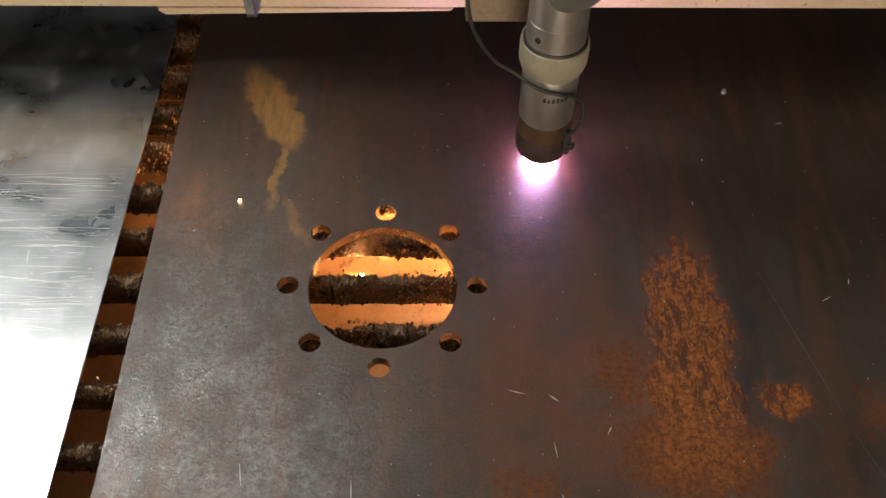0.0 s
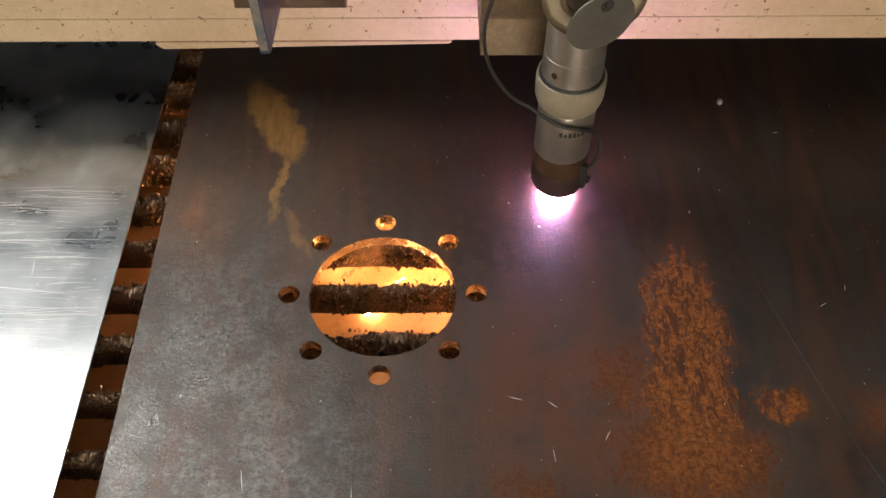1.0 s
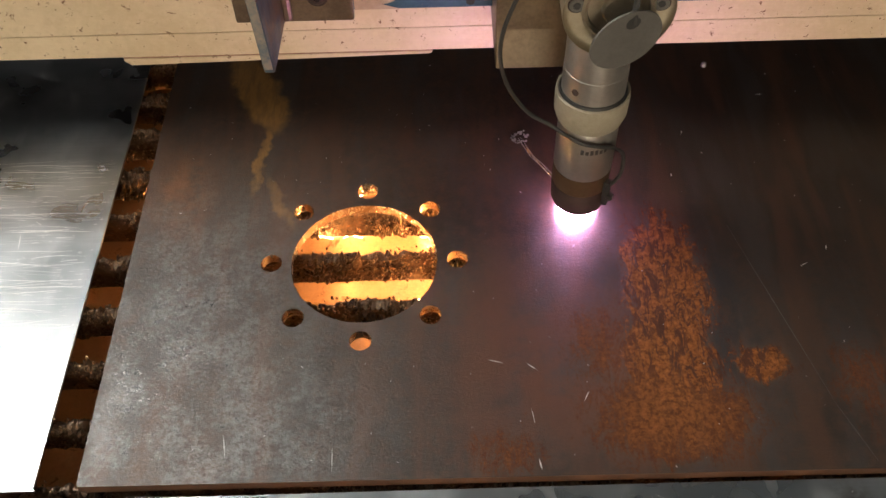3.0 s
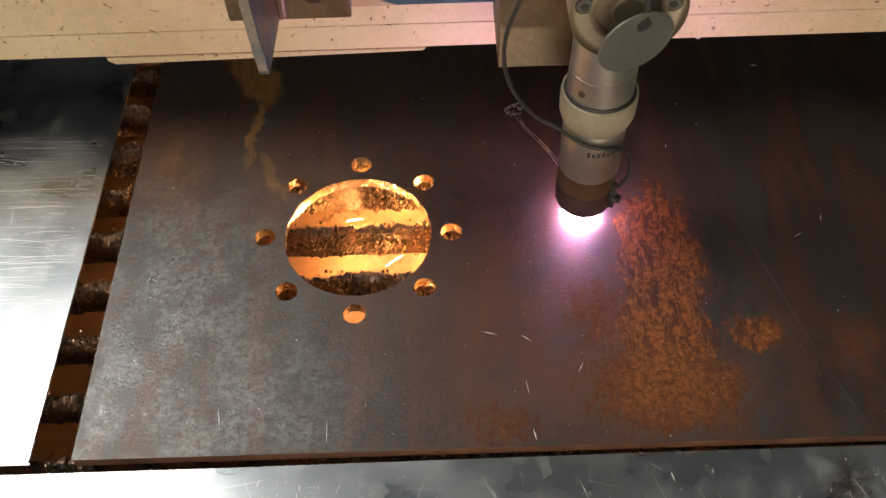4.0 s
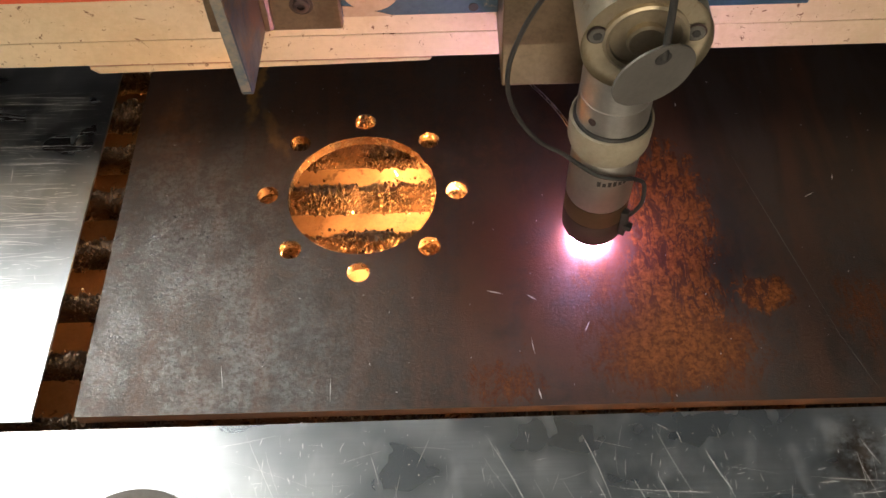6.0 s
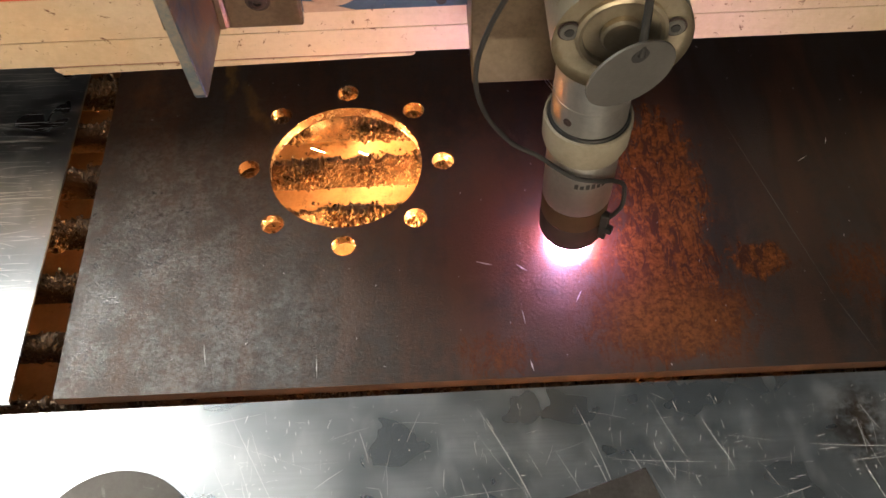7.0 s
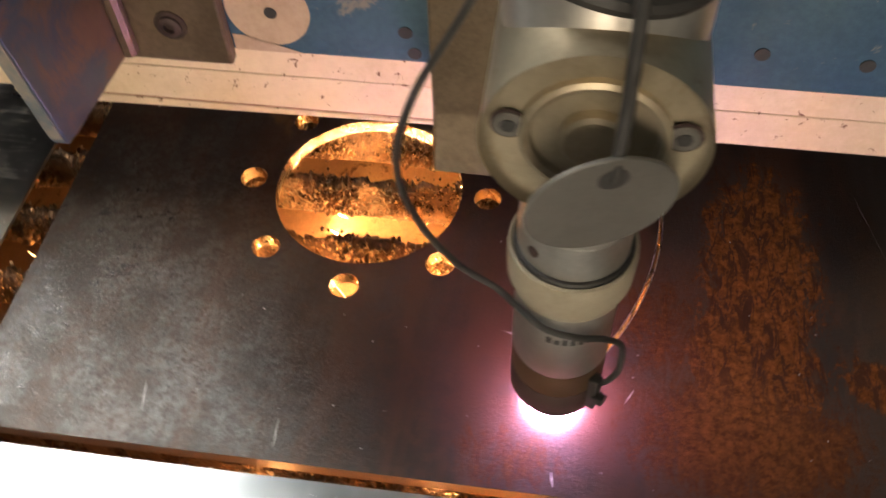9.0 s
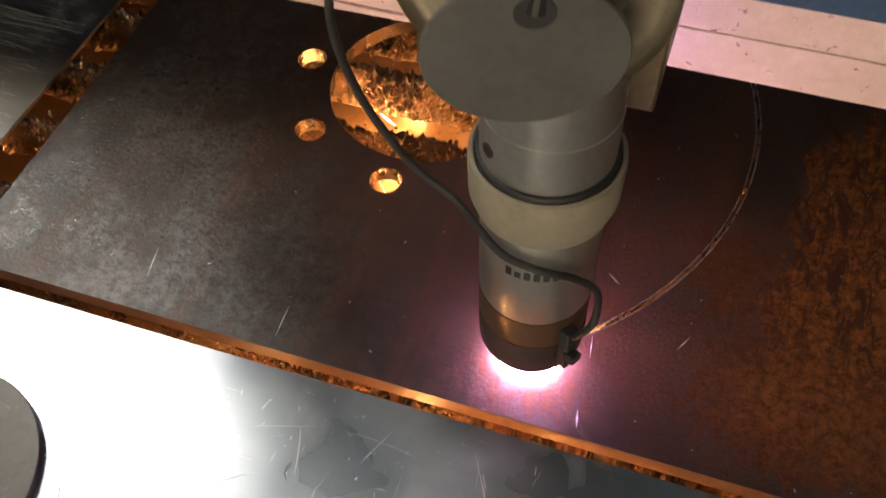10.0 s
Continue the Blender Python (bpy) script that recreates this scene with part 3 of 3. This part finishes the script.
def spatter():
    rng = random.Random(9)
    bm = bmesh.new()
    for _ in range(46):
        a, r = rng.uniform(0, 2 * math.pi), rng.gauss(0.0075, 0.0016)
        s = rng.uniform(0.0006, 0.0017)
        bmesh.ops.create_icosphere(bm, subdivisions=1, radius=s, matrix=Matrix.Translation((r * math.cos(a), r * math.sin(a), s * 0.5)))
    ob = tagged(part("pierce_spatter", bm, SPLASH, smooth=True), "ring of bright frozen spatter round the pierce hole", "spatter")
    ob.matrix_basis = pose(*PIERCE, 0)
    crumb = lathe([(0.0032, 0), (0.0036, 0.002), (0.0030, 0.0045), (0.0012, 0.006)], 9)
    ob = tagged(part("metal_crumb", crumb, SPLASH), "small shiny metal crumb lying on the plate", "metal crumb")
    ob.matrix_basis = pose(0.398, 0.283, 0)
    bm = bmesh.new()
    for _ in range(150):
        x, y = rng.uniform(-0.22, 0.55), rng.uniform(-0.23, 0.3)
        if math.hypot(x, y) < 0.11:
            continue
        s = rng.uniform(0.0002, 0.0006)
        bmesh.ops.create_icosphere(bm, subdivisions=1, radius=s, matrix=Matrix.LocRotScale((x, y, s * 0.4), Euler((0, 0, rng.uniform(0, 6))), (rng.choice((1, 1, 3)), 1, 1)))
    tagged(part("plate_grit", bm, SPLASH), "scattered bright metal grit on the plate", "grit", kind="stuff")


# ---- gantry ----
def gantry():
    g = holder("gantry_beam", pose(0, 0, 0), "cream painted gantry beam with chipped paint and red stripe", "gantry beam")
    X = 1.3

    def strip(name, x0, x1, z0, z1, material, label="", proud=0.0):
        """An upright board along x on the front of the beam."""
        return part(name, box(x0, x1, 0.166 - proud, 0.176, z0, z1, 0.0006), material, g, label)
    lip = prism([(-0.262, 0.0705), (0.070, 0.0765), (0.0735, 0.0790), (0.0735, 0.0800), (-0.269, 0.0800), (-0.269, 0.0765)], "y", 0.167, 0.178)
    bmesh.ops.bevel(lip, geom=list(lip.edges), offset=0.0008, segments=2, affect="EDGES", profile=0.5)
    part("lower_lip", lip, CREAM, g, "cream lip below a rusty seam")
    strip("seam", -0.269, 0.0735, 0.0801, 0.0829, RUSTSEAM, "rusty seam", -0.0015)
    strip("front_strip", -X, X, 0.0830, 0.1134, CREAM)
    strip("rear_strip", -X, X, 0.1141, 0.1626, CREAM)
    strip("red_stripe", -X, X, 0.1627, 0.1721, RED, "orange-red painted stripe")
    strip("white_strip", -X, X, 0.1722, 0.1790, CREAM)
    strip("blue_strip", -X, X, 0.1791, 0.2035, BLUE, "blue painted strip")
    strip("white_strip", -X, X, 0.2036, 0.2100, CREAM)
    part("beam_body", box(-X, X, 0.1762, 0.45, 0.092, 0.42, 0.002), BLUE, g, "worn blue painted beam")
    part("top_strip", box(-X, X, 0.166, 0.176, 0.2101, 0.42, 0.001), BLUE, g, "blue painted upper board")
    # shade below the beam is put into this board's dark colour
    part("underside", box(-X, X, 0.1775, 0.44, 0.084, 0.0918), SOOT_AND_SHADE, g, "underside coloured dark for the shade below the beam")
    return g


def carriage():
    c = holder("torch_carriage", pose(0, 0, 0), "blue painted torch carriage with smoke-stained plates", "carriage")
    part("back_plate", box(-0.345, 0.195, 0.140, 0.156, 0.158, 0.52, 0.002), BLUE, c, "blue painted plate with worn spots")
    part("side_plate", box(-0.345, -0.225, 0.130, 0.1398, 0.153, 0.40, 0.002), TAN, c, "smoky tan plate")
    for x, z in ((-0.259, 0.183), (-0.315, 0.30)):
        b = part("bolt", lathe([(0.0075, 0), (0.0075, 0.003), (0.006, 0.004), (0.0035, 0.004), (0.0035, 0.001)], 20, pose(x, 0.130, z, 90), False), SOOT_AND_SHADE, c, "dark socket bolt", True)
        part("washer", lathe([(0.0105, 0), (0.0105, 0.0012)], 24, pose(x, 0.130, z, 90)), SOOT_AND_SHADE, b)
    hose = tube([(-0.425, 0.15, 0.30), (-0.411, 0.15, 0.235), (-0.400, 0.15, 0.205), (-0.385, 0.15, 0.1935), (-0.367, 0.15, 0.199), (-0.353, 0.15, 0.222), (-0.340, 0.158, 0.30)], 0.0062)
    part("hose", hose, YELLOW, c, "yellow rubber hose in a loop", True)
    patch = part("worn_spot", lathe([(0.027, 0), (0.027, 0.0006)], 36, pose(-0.198, 0.140, 0.192, 90)), PRIMER, c, "round worn spot down to primer")
    # flat dark disc; the hole's inner shade is its colour
    part("hole", lathe([(0.0042, 0), (0.0042, 0.0009)], 20, pose(-0.196, 0.140, 0.190, 90)), INK_AND_HOLE, patch)
    part("bare_patch", prism([(-0.2245, 0.1590), (-0.2245, 0.1715), (-0.2130, 0.1702), (-0.2000, 0.1660), (-0.1880, 0.1620), (-0.1790, 0.1590)], "y", 0.1394, 0.1399), PRIMER, c, "patch where the blue paint is gone")
    # no drilled holes: dark discs carry the shade inside them as colour
    for x, z in ((-0.107, 0.166), (-0.112, 0.182), (0.10, 0.185), (0.16, 0.182)):
        part("hole", lathe([(0.0045, 0), (0.0045, 0.0007)], 20, pose(x, 0.140, z, 90)), INK_AND_HOLE, c)
    gus = prism([(0.037, 0.170), (0.039, 0.166), (0.046, 0.1645), (0.1295, 0.158), (0.1295, 0.42), (0.010, 0.42)], "x", -0.304, -0.294)
    bmesh.ops.bevel(gus, geom=list(gus.edges), offset=0.0015, segments=2, affect="EDGES", profile=0.5)
    g = part("gusset", gus, GUSSET, c, "smoky brown bracket with worn blue edge")
    part("painted_edge", prism([(0.0362, 0.172), (0.0368, 0.172), (0.0098, 0.42), (0.0090, 0.42)], "x", -0.303, -0.295), WORN, g, "worn front edge with traces of blue paint")
    part("weld_bead", tube([(-0.292, 0.128, 0.160), (-0.291, 0.127, 0.25), (-0.292, 0.128, 0.40)], 0.006), TAN, g, "", True)
    blk = prism([(0.066, 0.140), (0.1640, 0.140), (0.1640, 0.1575), (0.1398, 0.1575), (0.1398, 0.52), (0.078, 0.52), (0.074, 0.181)], "x", -0.085, 0.037)
    bmesh.ops.bevel(blk, geom=list(blk.edges), offset=0.0015, segments=2, affect="EDGES", profile=0.5)
    part("slide_block", blk, TAN, c, "brown smoke-stained slide block")
    part("clamp_arm", box(-0.03, 0.03, -0.01, 0.0735, 0.27, 0.33, 0.003), TAN, c)
    return c


def torch():
    t = holder("plasma_torch", pose(0, 0, 0), "steel plasma torch with an ivory collar, cutting", "plasma torch")
    part("nozzle", lathe([(0.004, 0.0215), (0.012, 0.0217), (0.021, 0.0222), (0.024, 0.0235)], 40), SOOT_AND_SHADE, t, "sooty copper nozzle", True)
    part("shield", lathe([(0.0225, 0.0225), (0.0262, 0.0235), (0.0283, 0.029), (0.0288, 0.044), (0.0285, 0.053)], 56), SOOT_AND_SHADE, t, "dark sooty shield", True)
    part("retaining_cap", lathe([(0.0284, 0.0532), (0.0286, 0.056), (0.0286, 0.0755)], 56), BRASS, t, "heat-browned brass cap", True)
    sleeve = part("sleeve", lathe([(0.0283, 0.0757), (0.0288, 0.077), (0.0288, 0.136), (0.0282, 0.139)], 64), STEEL, t, "brushed steel sleeve", True)
    # marks of a maker's print, wrapped round the sleeve
    for i in range(6):
        a0, h = radians(-108 + i * 9.0), (0.0062, 0.0046, 0.0060)[i % 3]
        bm = bmesh.new()
        for k in range(5):
            a = a0 + radians(6.2) * k / 4
            for dz in (0, h):
                bm.verts.new((0.02893 * math.cos(a), 0.02893 * math.sin(a), 0.1140 + dz))
        bm.verts.ensure_lookup_table()
        for k in range(4):
            bm.faces.new((bm.verts[2 * k], bm.verts[2 * k + 2], bm.verts[2 * k + 3], bm.verts[2 * k + 1]))
        part("print_mark", bm, INK_AND_HOLE, sleeve)
    part("collar", lathe([(0.0294, 0.1392), (0.0314, 0.142), (0.0338, 0.150), (0.0342, 0.168), (0.0338, 0.1725), (0.0323, 0.1735), (0.0290, 0.1705)], 64), COLLAR, t, "aged ivory plastic collar", True)
    part("seal", lathe([(0.0294, 0.1700), (0.0318, 0.1722), (0.0306, 0.1750), (0.0288, 0.1755)], 56), RUBBER, t, "black rubber seal", True)
    part("upper_tube", lathe([(0.0291, 0.1725), (0.0291, 0.2005), (0.0286, 0.2010), (0.0286, 0.30)], 56), STEEL, t, "brushed steel tube", True)
    part("set_screw", lathe([(0.0034, 0.0), (0.0034, 0.0012), (0.0020, 0.0016), (0.0, 0.0008)], 16, Matrix.Translation((-0.0195, -0.0210, 0.187)) @ Vector((-0.68, -0.73, 0)).to_track_quat("Z", "Y").to_matrix().to_4x4()), SOOT_AND_SHADE, t, "small dark set screw", True)
    # cast head: a drum facing forward, rounded into the tube above
    m = pose(0, -0.048, 0.298, 90)
    head = part("head", lathe([(0.0385, 0.0), (0.0412, 0.0008), (0.0428, 0.0028), (0.0432, 0.0060), (0.0432, -0.03), (0.0432, -0.075), (0.040, -0.085)], 64, m @ pose(0, 0, 0)), HUBMETAL, t, "dull cast metal head", True)
    part("face_ring", lathe([(0.0285, 0.0), (0.0285, 0.003), (0.0265, 0.0042), (0.0240, 0.0030), (0.0235, 0.0002)], 56, m, False), HUBMETAL, head, "", True)
    part("face_boss", lathe([(0.0130, 0.0), (0.0130, 0.0045), (0.0115, 0.0060), (0.0, 0.0060)], 40, m), HUBMETAL, head, "", True)
    for x in (-0.0322, 0.0322):
        s = part("screw", lathe([(0.0060, 0.0), (0.0060, 0.0014), (0.0053, 0.0020), (0.0032, 0.0020), (0.0030, 0.0006), (0.0, 0.0006)], 24, m @ pose(x, 0.004, 0.0012), False), TAGMETAL, head, "dark socket screw", True)
        # raised dark discs: shade of the sunk screw and its socket as colour
        part("recess_shade", lathe([(0.0072, 0.0002), (0.0072, 0.0007)], 24, m @ pose(x, 0.004, 0.0012)), SOOT_AND_SHADE, s)
        part("socket", lathe([(0.0031, 0.0), (0.0031, 0.0023)], 6, m @ pose(x, 0.004, 0.0012)), INK_AND_HOLE, s)
    part("stem", lathe([(0.0408, 0.318), (0.0408, 0.345), (0.0385, 0.349), (0.0385, 0.62)], 56), STEEL, t, "brushed steel stem", True)
    ring = [(0.0405 * math.cos(a), 0.0405 * math.sin(a), 0.352 + 0.004 * math.sin(2 * a)) for a in np.linspace(0, 2 * math.pi, 25)]
    part("strap", tube(ring, 0.004, 8, 3), RUBBER, t, "black strap", True)
    # round tag that hangs on a wire
    tagm = Matrix.Translation((0.0045, -0.070, 0.284)) @ Vector((0.30, -0.94, -0.13)).to_track_quat("Z", "Y").to_matrix().to_4x4()
    tag = part("tag_disc", lathe([(0.0292, -0.001), (0.0296, -0.0006), (0.0296, 0.0006), (0.0292, 0.001)], 64, tagm), TAGMETAL, t, "dull grey round metal tag")
    # dark disc laid on the tag, coloured as the shade in its hole
    part("tag_hole", lathe([(0.0058, 0.0), (0.0058, 0.0014)], 24, tagm @ pose(0.002, 0.018, 0)), INK_AND_HOLE, tag)
    part("tag_wire", tube([(0.008, -0.055, 0.45), (0.008, -0.058, 0.38), (0.0085, -0.066, 0.33), (0.0075, -0.073, 0.302)], 0.0026), RUBBER, t, "black wire that holds the tag", True)
    # sensor lead, slung round the sleeve to a clip at the shield
    lead = [(-0.012, 0.03, 0.42), (-0.045, 0.0, 0.335), (-0.076, -0.010, 0.275), (-0.0865, -0.012, 0.232), (-0.080, -0.010, 0.190), (-0.060, -0.010, 0.155), (-0.038, -0.013, 0.140), (-0.026, -0.020, 0.135),
            (-0.010, -0.0305, 0.132), (0.008, -0.0315, 0.128), (0.022, -0.0255, 0.120), (0.033, -0.020, 0.106), (0.0345, -0.023, 0.086), (0.030, -0.024, 0.074), (0.026, -0.0215, 0.064)]
    part("sensor_lead", tube(lead, 0.0019), RUBBER, t, "thin black lead", True)
    clip = box(0.027, 0.0335, -0.011, -0.003, 0.036, 0.068, 0.0012)
    box(0.031, 0.0385, -0.012, -0.005, 0.047, 0.053, 0.001, clip)
    bmesh.ops.rotate(clip, cent=(0, 0, 0), matrix=Matrix.Rotation(radians(-28), 3, "Z"), verts=clip.verts)
    part("lead_clip", clip, RUBBER, t, "black lead clip")
    part("plasma_arc", lathe([(0.012, 0.0006), (0.0185, 0.0016), (0.0190, 0.0040), (0.013, 0.0062), (0.004, 0.009), (0.002, 0.0213)], 32), ARC, t, "white-violet plasma glow", True)
    part("molten_jet", lathe([(0.012, TRAY_Z + 0.001), (0.009, TRAY_Z + 0.012), (0.004, TRAY_Z + 0.04), (0.002, -THICK - 0.001)], 16), JET, t, "orange molten jet under the plate", True)
    rng = random.Random(4)
    for i in range(60):
        a, r = (rng.gauss(math.pi - 0.45, 0.35), 0.03 + 0.27 * rng.random() ** 0.8) if i % 4 else (rng.uniform(0, 2 * math.pi), 0.02 + 0.08 * rng.random())
        p = Vector((r * math.cos(a), r * math.sin(a), rng.uniform(TRAY_Z + 0.004, TRAY_Z + 0.045)))
        d = Vector((math.cos(a + rng.gauss(0, 0.3)), math.sin(a + rng.gauss(0, 0.3)), rng.uniform(-0.5, 0.1))).normalized()
        q = d.to_track_quat("Z", "Y").to_matrix().to_4x4()
        part("spark", lathe([(0.00006, -0.010), (0.00018, 0.0), (0.00006, 0.010)], 5, Matrix.Translation(p) @ q), SPARK, t)
    return t


def flying_sparks():
    ob = tagged(part("flying_spark", lathe([(0.0001, -0.03), (0.0009, 0.0), (0.0012, 0.024), (0.0003, 0.03)], 8), HOT), "long glowing spark flying over the aluminium sheet", "spark")
    emb = tagged(part("ember", lathe([(0.001, 0.0), (0.0022, 0.001), (0.0018, 0.0024), (0.0004, 0.003)], 9), HOT), "small glowing ember lying on the plate", "spark")
    return ob, emb


# moment, first and last end of each thin streak that a spark draws
STREAKS = [(5.5, (-0.0865, 0.0209, -0.03), (-0.0149, -0.0525, -0.03), 0.00045), (7.7, (0.2168, -0.1707, 0.004), (0.2566, -0.2335, 0.004), 0.00012),
           (9.0, (-0.2554, -0.0883, -0.010), (-0.2458, -0.0935, -0.010), 0.00060), (9.5, (0.023, -0.1459, 0.004), (0.1015, -0.1713, 0.004), 0.00010),
           (10.0, (0.1484, -0.2168, 0.004), (0.1932, -0.2606, 0.004), 0.00010)]


def streaking_sparks():
    made = []
    for t, a, b, r in STREAKS:
        a, b = Vector(a), Vector(b)
        half = (b - a).length / 2
        ob = tagged(part("thin_spark", lathe([(r * 0.3, -half), (r, 0.0), (r * 0.3, half)], 6), HOT if r > 0.0003 else FAINT), "thin glowing streak of a flying spark", "spark", "thin flying sparks")
        made.append((ob, t, a, b))
    return made


workshop()
cutting_table()
slats()
sheets()
steel_plate()
offcuts()
spatter()
BEAM = gantry()
CARRIAGE = carriage()
TORCH = torch()
SPARK_OUT, EMBER = flying_sparks()
THIN_SPARKS = streaking_sparks()


def motions():
    times = [0.0, 0.4, 0.8] + [1.0 + 0.5 * k for k in range(19)]
    walk(TORCH, [(t, pose(*torch_at(t), 0)) for t in times])
    walk(CARRIAGE, [(t, pose(*torch_at(t), 0)) for t in times])
    walk(BEAM, [(t, pose(0, torch_at(t)[1], 0)) for t in times])
    low = TRAY_Z + 0.006
    walk(SPARK_OUT, [(0.0, pose(0.26, -0.20, low, 0, 90, 0)), (7.2, pose(0.26, -0.20, low, 0, 90, 0)), (7.3, pose(0.30, -0.243, -0.02, 0, 70, -30)),
                     (7.5, pose(0.3745, -0.2845, -0.006, 0, 90, -27)), (7.8, pose(0.50, -0.36, 0.004, 0, 95, -27)), (10.0, pose(0.60, -0.50, 0.0, 0, 92, -27))])
    walk(EMBER, [(0.0, pose(-0.157, 0.110, 0.0)), (0.5, pose(-0.159, 0.110, 0.0)), (0.8, pose(-0.235, 0.10, 0.002)), (0.95, pose(-0.262, 0.097, -0.03)), (1.1, pose(-0.262, 0.095, low)), (10.0, pose(-0.262, 0.095, low))])
    for ob, t, a, b in THIN_SPARKS:
        turn = (b - a).to_track_quat("Z", "Y").to_matrix().to_4x4()
        spot = Matrix.Translation((a + b) / 2) @ turn
        start = Matrix.Translation((*torch_at(t - 0.1), low)) @ turn
        rows = [(0.0, start), (t - 0.1, start), (t, spot)]
        if t < 9.9:
            end = Matrix.Translation((b.x, b.y, low)) @ turn
            rows += [(t + 0.1, end), (10.0, end)]
        walk(ob, rows)
    for ob, a, b in PIECES:
        rows = [(0.0, pose(0, 0, 0))]
        m = min((a + b) / 2, 9.6)
        if m > 0.15:
            rows.append((m - 0.1, pose(0, 0, 0)))
        rows += [(m + 0.05, pose(0, 0, TRAY_Z + THICK + 0.002)), (10.0, pose(0, 0, TRAY_Z + THICK + 0.002))]
        walk(ob, rows)
    for ob, b in RIMS:
        m = min(b + 0.05, 9.9)
        walk(ob, [(0.0, pose(0, 0, -0.005)), (m - 0.05, pose(0, 0, -0.005)), (m + 0.05, pose(0, 0, 0)), (10.0, pose(0, 0, 0))])


motions()
